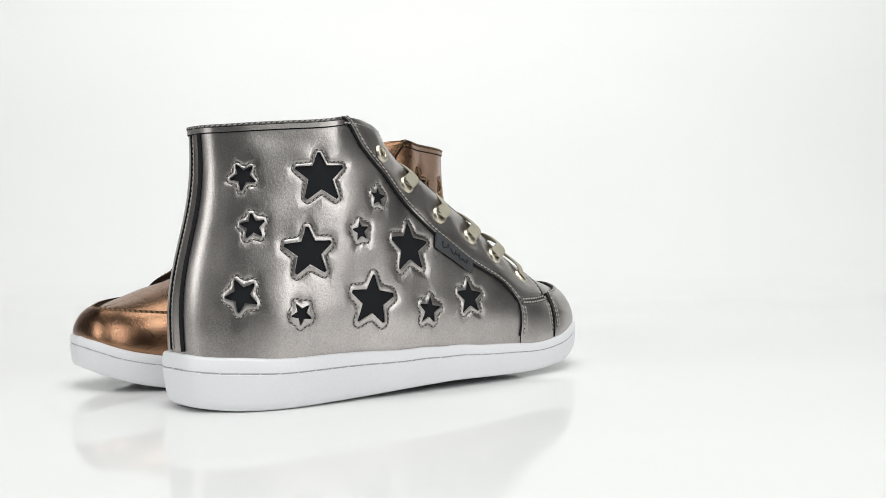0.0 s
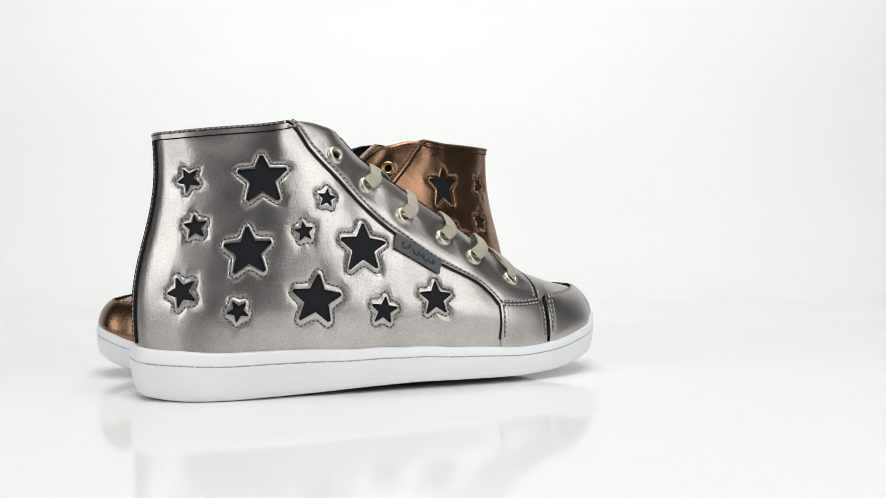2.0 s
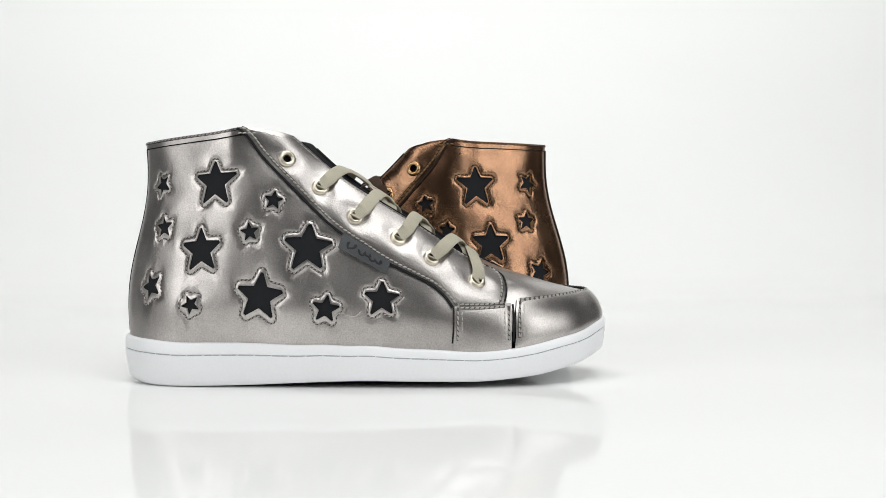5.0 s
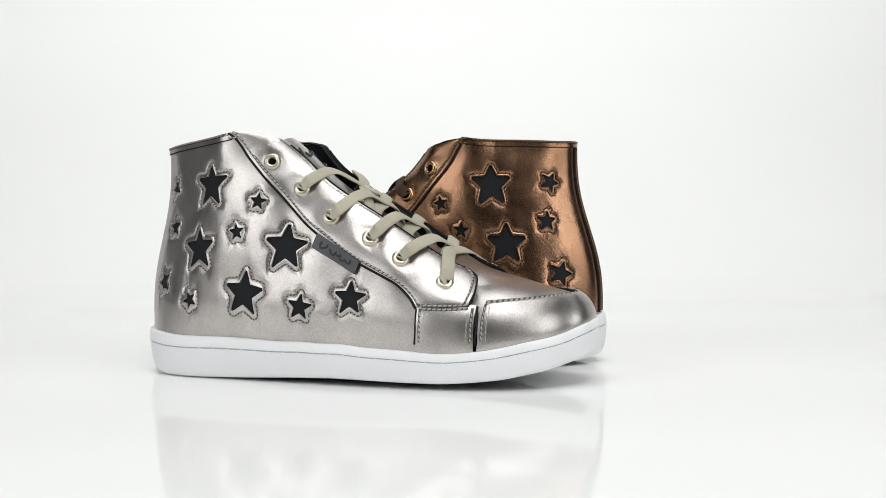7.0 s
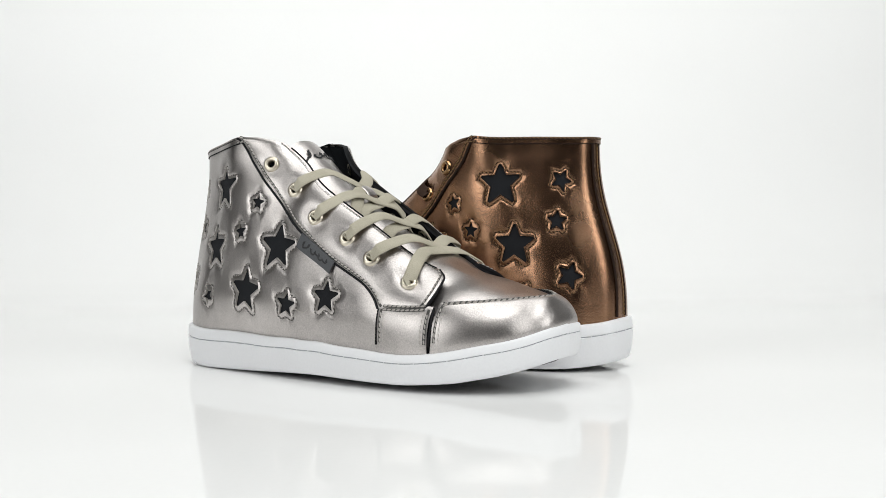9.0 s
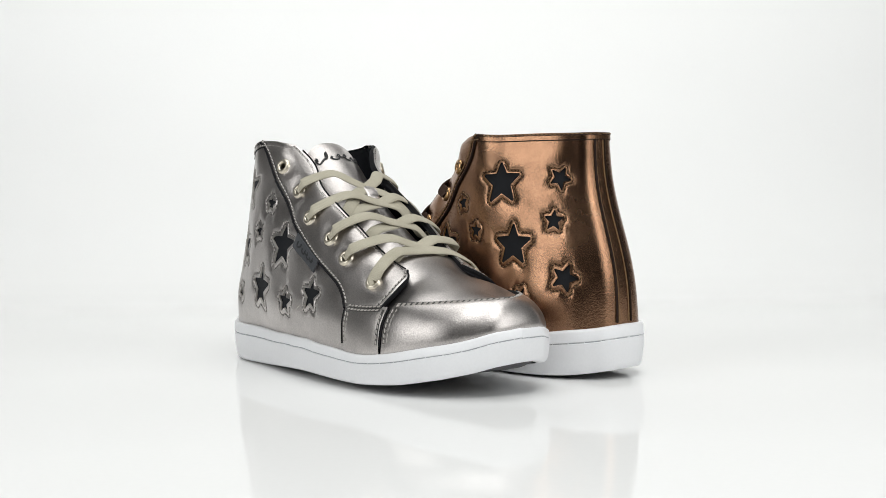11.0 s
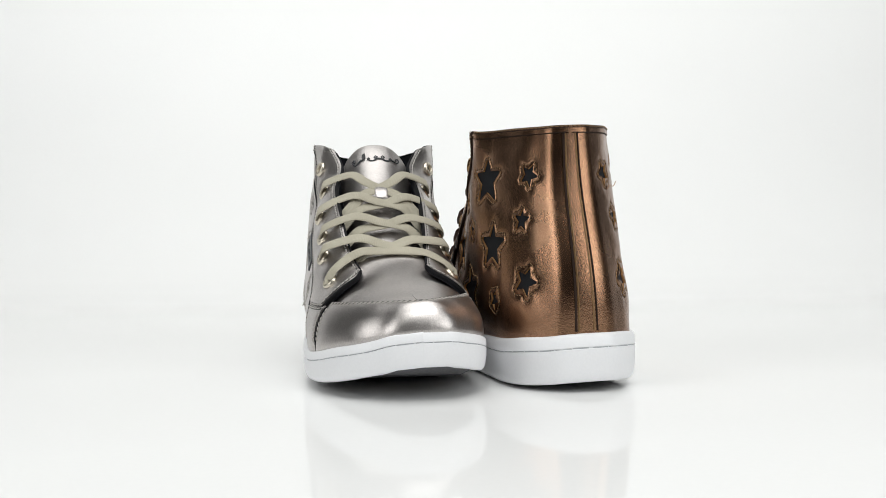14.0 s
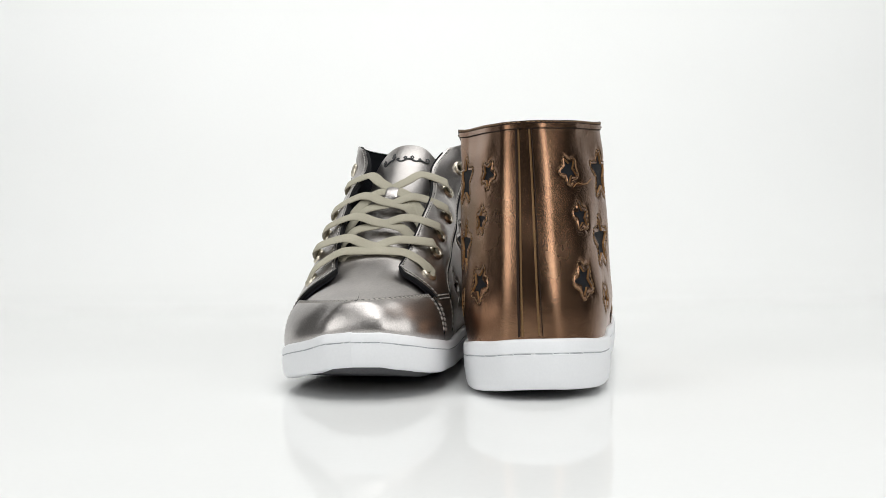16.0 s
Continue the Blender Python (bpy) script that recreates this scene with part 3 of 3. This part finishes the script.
        for pth in (EYE_IN[3:-1] + np.array([0.3, 0.2]), EYE_FRONT + np.array([0.5, 0.0])):
            pth = np.clip(pth, 0, [LEN, HGT - 0.5])
            N = normals(pth[:, 0], pth[:, 1], side)
            v, f = ribbon(last(pth[:, 0], pth[:, 1], side) + N * 0.5, N, 1.2, 1.6, 8)
            raw("piping", v, f, [CUT], e, "dark cut edge of the eyestay")
        inset = [tuple(p + np.array([1.8, 1.8])) for p in EYE_BACK[1:]]
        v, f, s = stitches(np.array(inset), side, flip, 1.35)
        put("stitching", v, f, [THREAD, SEAM_SHADE], e, "", s)
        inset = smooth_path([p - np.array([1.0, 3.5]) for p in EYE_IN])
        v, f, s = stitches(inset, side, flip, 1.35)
        put("stitching", v, f, [THREAD, SEAM_SHADE], e, "", s)
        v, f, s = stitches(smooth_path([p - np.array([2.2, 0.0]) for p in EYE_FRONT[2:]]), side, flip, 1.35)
        put("stitching", v, f, [THREAD, SEAM_SHADE], e, "", s)
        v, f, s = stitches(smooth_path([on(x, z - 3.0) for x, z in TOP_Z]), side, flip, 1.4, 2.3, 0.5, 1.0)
        put("stitching", v, f, [THREAD, SEAM_SHADE], e, "", s)
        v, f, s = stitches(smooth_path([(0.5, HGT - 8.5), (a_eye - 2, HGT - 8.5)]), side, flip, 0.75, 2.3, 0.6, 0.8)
        put("stitching", v, f, [THREAD, SEAM_SHADE], c, "", s)
        # saddle patch below the eyestay
        poly = [(seam_a, 0), (seam_b - 1, 0), tuple(on(92.5, 49.6)), tuple(on(87, 50.2)), tuple(on(75, 50.2)), tuple(on(59, 50.2))]
        v, f, s = shell(poly, side, flip, 0.9, 1.4, (), 2.4, puff=0.8)
        pch = put("saddle_patch", v, f, [LEATHER, CUT], top, "", s)
        for pa, wd in (([on(58.6, 28), on(58.8, 38), on(59.0, 48)], 0.9), ([on(93.4, 28), on(93.6, 38), on(93.4, 49)], 1.3)):
            pth = smooth_path(pa)
            N = normals(pth[:, 0], pth[:, 1], side)
            v, f = ribbon(last(pth[:, 0], pth[:, 1], side) + N * 0.5, N, wd, 1.2)
            raw("piping", v, f, [CUT], pch, "dark cut edge of the patch")
        for pa in ([on(61.5, 29), on(61.5, 48)], [on(63.9, 29), on(63.9, 47)], [on(90.5, 29), on(91, 48)], [on(88.1, 29), on(88.6, 47)], [on(62, 47.6), on(88, 47.6)], [on(62, 49.6), on(88, 49.8)]):
            v, f, s = stitches(smooth_path(pa), side, flip, 0.95 if pa[0][0] != on(62, 49.6)[0] else 1.35)
            put("stitching", v, f, [THREAD, SEAM_SHADE], pch, "", s)
        # eyelets
        for x, z in EYELETS:
            a0, b0 = on(x, z)
            aa, bb = np.array([a0]), np.array([b0])
            c = last(aa, bb, side)[0] + normals(aa, bb, side)[0] * 1.3
            n = normals(aa, bb, side)[0]
            v, f = ring(c, n, [(4.5, -2.5), (4.1, -3.1), (2.6, -3.2), (2.3, -2.4), (2.3, 0.5), (2.7, 1.2), (3.7, 1.5), (4.7, 1.1), (5.3, -0.4)])
            raw("eyelet", v, f, [EYELET], e, "round metal eyelet", 60)
        if side < 0:
            tag(top, flip, TAG, raw, words[2])

    # a loose thread end
    if flip:
        a0, b0 = on(-118, 113)
        sd = 1
    else:
        a0, b0 = on(-10, 43.5)
        sd = -1
    pth = np.array([(a0 + 4.0 * k, b0 + 0.8 * k + 1.2 * math.sin(k * 1.7)) for k in range(5)])
    N = normals(pth[:, 0], pth[:, 1], sd)
    v, f = ribbon(last(pth[:, 0], pth[:, 1], sd) + N * np.array([[0.1], [0.7], [1.0], [1.6], [3.0 if flip else 0.3]]), N, 0.45, 0.4, 6)
    raw("loose_thread", v, f, [RIM], top, "fine loose thread end beside a star")
    # heel strip between the quarters
    def strip_half(side):
        poly = [(0, 0), (a_low + 1.5, 0), (a_low + 1.5 + (a_high - a_low) * (1 - 20 / HGT), HGT - 20), (0, HGT - 20)]
        return shell(poly, side, flip, -0.3, 1.0, (), 3.0, lambda p: p[0] < 0.01)
    v, f, s = joined([strip_half(-1), strip_half(1)])
    h = put("heel_strip", v, f, [LEATHER, CUT], top, words[3], s, 0.00004)
    for side in (-1, 1):
        pth = smooth_path([(a_low - 2.3, 1), (a_low * 0.5 + a_high * 0.5 - 2.3, HGT / 2), (a_low - 2.3 + (a_high - a_low) * (1 - 22 / HGT), HGT - 22)])
        v, f, s = stitches(pth, side, flip, -0.1, 2.3, 0.5, 0.9)
        put("stitching", v, f, [THREAD, THREAD], h, "", s)
    pth = smooth_path([(a_low, 1), (a_low * 0.5 + a_high * 0.5, HGT / 2), (a_low + (a_high - a_low) * (1 - 21 / HGT), HGT - 21)])
    for side, wide in ((-1, 1.3 if flip else 2.8), (1, 0.6)):
        N = normals(pth[:, 0], pth[:, 1], side)
        v, f = ribbon(last(pth[:, 0], pth[:, 1], side) + N * (0.5 if wide > 1 else 0.0), N, wide, 1.6)
        raw("piping", v, f, [CUT], h, "black piping along the heel seam" if wide > 1 else "dark seam line beside the heel strip")

    # toe cap and vamp
    cap = smooth_path([on(94.5, 30), on(94.8, 40), on(95.2, 51.7)], 1.5)
    rim = smooth_path([on(95.2, 51.7), on(101, 52.2), on(112, 52.6), on(121, 53.2), (LEN - 11, HGT * 0.715), (LEN - 4, HGT * 0.725), (LEN, HGT * 0.726)], 2)

    def cap_half(side):
        poly = [(seam_b + 0.8, 0)] + [tuple(p) for p in cap] + [tuple(p) for p in rim[1:]] + [(LEN, 0)]
        return shell(poly, side, flip, 1.1, 2.4, (), 2.4, lambda p: p[0] > LEN - 0.01, puff=0.9)
    v, f, s = joined([cap_half(-1), cap_half(1)])
    c = put("toe_cap", v, f, [LEATHER, CUT], top, words[4], s, 0.00004)
    for side in (-1, 1):
        for off in (1.6, 4.0):
            v, f, s = stitches(smooth_path([(p[0], p[1] - off) for p in rim[1:]]), side, flip, 1.2, 2.4, 0.9, 1.5)
            put("stitching", v, f, [THREAD, SEAM_SHADE], c, "", s)
            v, f, s = stitches(smooth_path([(p[0] + off + 0.4, p[1]) for p in cap[:-2]]), side, flip, 1.15)
            put("stitching", v, f, [THREAD, SEAM_SHADE], c, "", s)

    a_front = on(88, 55)[0]

    def sunk(a, b):
        return -1.0 - 3.0 * np.exp(-((a - a_front) / 9) ** 2) * np.clip((HGT * 0.93 - b) / 25, 0, 1)

    def vamp_half(side):
        poly = [tuple(on(82, 34)), tuple(on(98, 34))] + [(p[0], p[1] - 6) for p in rim[2:]] + [(LEN, HGT), (on(69, 78)[0], HGT), tuple(on(69, 62))]
        return shell(poly, side, flip, sunk, 0.8, (), 2.5, lambda p: p[0] > LEN - 0.01 or p[1] > HGT - 0.01)
    v, f, s = joined([vamp_half(-1), vamp_half(1)])
    put("vamp", v, f, [LEATHER, CUT], top, words[5], s, 0.00004)

    # tongue
    spine = smooth_path([(78, 0, 67), (45, 0, 86.5), (11, 0, 107.5), (-14, 0, 124.5), (-33.5, 0, 142.0), (-42, 0, 149.2), (-46, 0, 152.2)], 2)
    verts, faces = [], []
    n_w = 21
    rows = len(spine)
    for i in range(rows):
        k = i / (rows - 1)
        for j in range(n_w):
            u = -1 + 2 * j / (n_w - 1)
            kk = k * (1 - 0.13 * abs(u) ** 3.2) * (rows - 1)
            p = np.array([np.interp(kk, np.arange(rows), spine[:, c]) for c in range(3)])
            drop = (8 + 5 * k) * abs(u) ** 2.2
            verts.append(np.array([p[0] - drop * 0.75, (20.5 + 4.0 * k) * u + 1.0, p[2] - drop * 0.75]))
    top_n = len(verts)
    verts += [q - np.array([1.8, 0, 2.2]) for q in verts]
    for i in range(rows - 1):
        for j in range(n_w - 1):
            a = i * n_w + j
            faces.append((a, a + n_w, a + n_w + 1, a + 1)[::-1])
            b = top_n + a
            faces.append((b, b + n_w, b + n_w + 1, b + 1))
        for j in (0, n_w - 1):
            a = i * n_w + j
            g = (a, a + n_w, top_n + a + n_w, top_n + a)
            faces.append(g if j == 0 else g[::-1])
    for j in range(n_w - 1):
        a = (rows - 1) * n_w + j
        faces.append((a, a + 1, top_n + a + 1, top_n + a)[::-1])
    tng = raw("tongue", verts, faces, [LEATHER], top, words[6], 50)
    # printed script on the tongue, as a plain scribbled stroke
    up = np.array([-0.64, 0, 0.77])
    out = np.array([0.77, 0, 0.64])
    for y0, y1, amp, waves, wd in ((-17, -7, 4.6, 1.5, 1.5), (-6.5, 16.5, 2.1, 4.5, 1.3)):
        pts = []
        for k in range(60):
            q = k / 59
            yy = y0 + (y1 - y0) * q + 2.1 * math.cos(q * waves * 2 * math.pi)
            h = amp * (0.75 + 0.5 * math.sin(q * 17 + waves)) * math.sin(q * waves * 2 * math.pi) + 1.6 * q * (1 if amp > 2 else 0) - 0.03 * abs(yy) - (1.0 * q if amp < 2 else 0)
            u = yy / 24.0
            drop = 12.3 * abs(u) ** 2.2
            pts.append(np.array([-33.0 - drop * 0.75, yy + 1.0, 141.6 - drop * 0.75]) + up * h + out * 0.55)
        v, f = ribbon(pts, [out] * len(pts), wd, 0.5, 6)
        raw("bar", v, f, [PRINT], tng)

    # lace loop on the tongue
    c = np.array([6, 1.0, 113])
    up = np.array([-0.75, 0, 0.66])
    out = np.array([0.66, 0, 0.75])
    v, f = ribbon([c - up * 7 + out * 0.2, c - up * 6 + out * 4.5, c + up * 1 + out * 5.8, c + up * 7 + out * 4, c + up * 8 - out * 0.5],
                  [out - up * 0.6, out, out, out, out + up * 0.6], 8.5, 1.0)
    raw("lace_loop", v, f, [LEATHER], tng)

    # laces
    def eye(k, side):
        a0, b0 = on(*EYELETS[k])
        aa, bb = np.array([a0]), np.array([b0])
        n = normals(aa, bb, side)[0]
        return last(aa, bb, side)[0] + n * 1.3, n

    def ridge(x):
        return float(np.interp(x, [-40, -14, 11, 45, 75, 100], [149, 126, 110.5, 89.5, 72, 63]))
    out = np.array([0.55, 0, 0.83])
    for k in (1, 2, 3, 4, 5):
        for side in (-1, 1):
            c, n = eye(k, side)
            sl = np.array([0, side, 0.0])
            over = 2.4 if side < 0 else 0.5
            if k == 5:
                if side > 0:
                    continue
                d, m2 = eye(k, 1)
                x = c[0] - 4
                pts = [c - n * 3, c + n * 1.2 - sl * 0.5, c + n * 5.6 - sl * 6 + np.array([-1.0, 0, 2.4]), (x, -14, ridge(x) + 3.6), (x - 1, 4, ridge(x) + 3.8), (x - 1, 20, ridge(x) + 2.8),
                       d + m2 * 4.2 + np.array([-1.5, -5, 2.0]), d + m2 * 1.2, d - m2 * 3]
                nr = [n * 0.6 + out, n + out * 0.3, n * 0.7 + out, out, out, out, m2 * 0.7 + out, m2 + out * 0.3, m2 * 0.6 + out]
            elif k == 1:
                x = -12.0
                pts = [c - n * 3, c + n * 1.2 - sl * 0.5, c + n * 5.2 - sl * 4.0 + np.array([3.5, 0, 2.2]), (-8, side * 18, 129.0), (1, side * 9, 124.0), (6, side * -1, 119), (11, -side * 10, 115.5), (17, -side * 18, 108), (20, -side * 24, 101)]
                nr = [n * 0.6 + out, n + out * 0.3, n * 0.7 + out, out, out, out, out, out, out]
            else:
                d, m2 = eye(k + 1, -side)
                x0, x1 = c[0], d[0]
                xm = x0 * 0.35 + x1 * 0.65
                xq = x0 * 0.25 + x1 * 0.75
                pts = [c - n * 3, c + n * 1.2 - sl * 0.5, c + n * 5.2 - sl * 4.0 + np.array([3.5, 0, 2.2]), (x0 * 0.5 + x1 * 0.5, side * 17, ridge(x0 * 0.5 + x1 * 0.5) + 4.6 + over * 0.6),
                       (xm, side * 2, ridge(xm) + 2.2 + over * 0.8), (xq, -side * 14, ridge(xq) + 0.4 + over * 0.5), d - m2 * 3.2 + np.array([-2, side * 5.5, 1.0]), d - m2 * 4.0]
                nr = [n * 0.6 + out, n + out * 0.3, n * 0.7 + out, out, out, out, out + m2 * 0.4, out + m2 * 0.6]
            v, f = ribbon(pts, nr)
            raw("lace", v, f, [LACE], top, words[7], 60)
    return top


def star_ring(a0, b0, r, n=14):
    """A round hole of r mm in the plane of the side."""
    one = lambda a, b: last(np.array([a]), np.array([b]), -1)[0]
    pa, pb = (one(a0 + 1, b0) - one(a0 - 1, b0)) / 2, (one(a0, b0 + 1) - one(a0, b0 - 1)) / 2
    ex = pa / np.linalg.norm(pa)
    ez = pb - ex * (pb @ ex)
    ez /= np.linalg.norm(ez)
    inv = np.linalg.inv(np.array([[pa @ ex, pb @ ex], [pa @ ez, pb @ ez]]))
    return [np.array([a0, b0]) + inv @ np.array([math.cos(k * 2 * math.pi / n), math.sin(k * 2 * math.pi / n)]) * r for k in range(n)]


def tag(top, flip, TAG, raw, lab):
    """The small sewn-in flag with plain bars for its script."""
    p0, p1 = np.array(on(-5.5, 91.5)), np.array(on(22, 74.5))
    one = lambda q: (last(np.array([q[0]]), np.array([q[1]]), -1)[0], normals(np.array([q[0]]), np.array([q[1]]), -1)[0])
    down = np.array([-2.6, -8.2])
    verts, faces = [], []
    nu, nv = 10, 4
    for lift in (2.2, 1.1):
        for i in range(nu + 1):
            for j in range(nv + 1):
                q = p0 + (p1 - p0) * i / nu + down * j / nv
                P, N = one(q)
                verts.append(P + N * lift)
    m = (nu + 1) * (nv + 1)
    for i in range(nu):
        for j in range(nv):
            a = i * (nv + 1) + j
            faces.append((a, a + 1, a + nv + 2, a + nv + 1))
            faces.append((m + a, m + a + nv + 1, m + a + nv + 2, m + a + 1))
        for j in (0, nv):
            a = i * (nv + 1) + j
            g = (a, a + nv + 1, m + a + nv + 1, m + a)
            faces.append(g if j == 0 else g[::-1])
    for i in (0, nu):
        for j in range(nv):
            a = i * (nv + 1) + j
            g = (a, m + a, m + a + 1, a + 1)
            faces.append(g if i == 0 else g[::-1])
    t = raw("tag", verts, faces, [TAG], top, lab, 30)
    for u0, u1, amp, waves in ((0.12, 0.33, 0.30, 1.5), (0.36, 0.86, 0.17, 4.5)):
        P, N = [], []
        for k in range(48):
            q = k / 47
            w = p0 + (p1 - p0) * (u0 + (u1 - u0) * q + 0.042 * math.cos(q * waves * 2 * math.pi)) + down * (0.5 - amp * (0.75 + 0.5 * math.sin(q * 17 + waves)) * math.sin(q * waves * 2 * math.pi))
            a, n = one(w)
            P.append(a + n * 2.3)
            N.append(n)
        v, f = ribbon(P, N, 1.15, 0.4, 6)
        raw("bar", v, f, [PRINT], t)


FLARE[:] = -1.2, 3.2
silver = shoe("pewter metallic leather high-top with star cutouts and khaki laces", False, SILVER, THREAD_S, SEAM_SHADE_S, LACE_S, EYE_S, TAG_S, EDGE, RIM_S,
              ["pewter quarter with star cutouts", "pewter eyestay with stitched edges", "grey flag tag with dark script", "narrow pewter heel strip",
               "rounded pewter toe cap with double stitching", "smooth pewter vamp", "pewter tongue with dark script", "flat khaki woven lace"])
SPLAY[0] = 5.0
bronze = shoe("bronze metallic leather high-top with star cutouts and brown laces", True, BRONZE, THREAD_B, SEAM_SHADE_B, LACE_B, EYE_B, TAG_B, EDGE_B, RIM_B,
              ["bronze quarter with star cutouts", "bronze eyestay with stitched edges", "brown flag tag with dark script", "narrow bronze heel strip",
               "rounded bronze toe cap with double stitching", "smooth bronze vamp", "bronze tongue with dark script", "flat dark brown woven lace"])


# ---------------------------------------------------------------- the turntable's turn
def turn_at(t):
    """Degrees that the shoes have turned about the upright axis at the origin."""
    s, s0 = (t - 8) / 8, (3.5 - 8) / 8
    return math.degrees(sum(k * (s ** (i + 1) - s0 ** (i + 1)) for i, k in enumerate((-1.21367, 0.00358, -0.02295, -0.00863))))


def motions():
    bronze.scale = (0.978, 0.952, 1.0)
    for thing, x, y, rz, pitch, rise, lean in ((silver, -0.02721, -0.02369, 8.48, 0.0, 0.0, 0.0), (bronze, -0.04878, 0.0737, -168.86, 2.1, -0.0012, -2.0)):
        rows = []
        for i in range(65):
            t = i * 0.25
            a = turn_at(t)
            c, s = math.cos(radians(a)), math.sin(radians(a))
            rows.append((t, pose(c * x - s * y, s * x + c * y, rise, lean, pitch, rz + a)))
        walk(thing, rows)


motions()
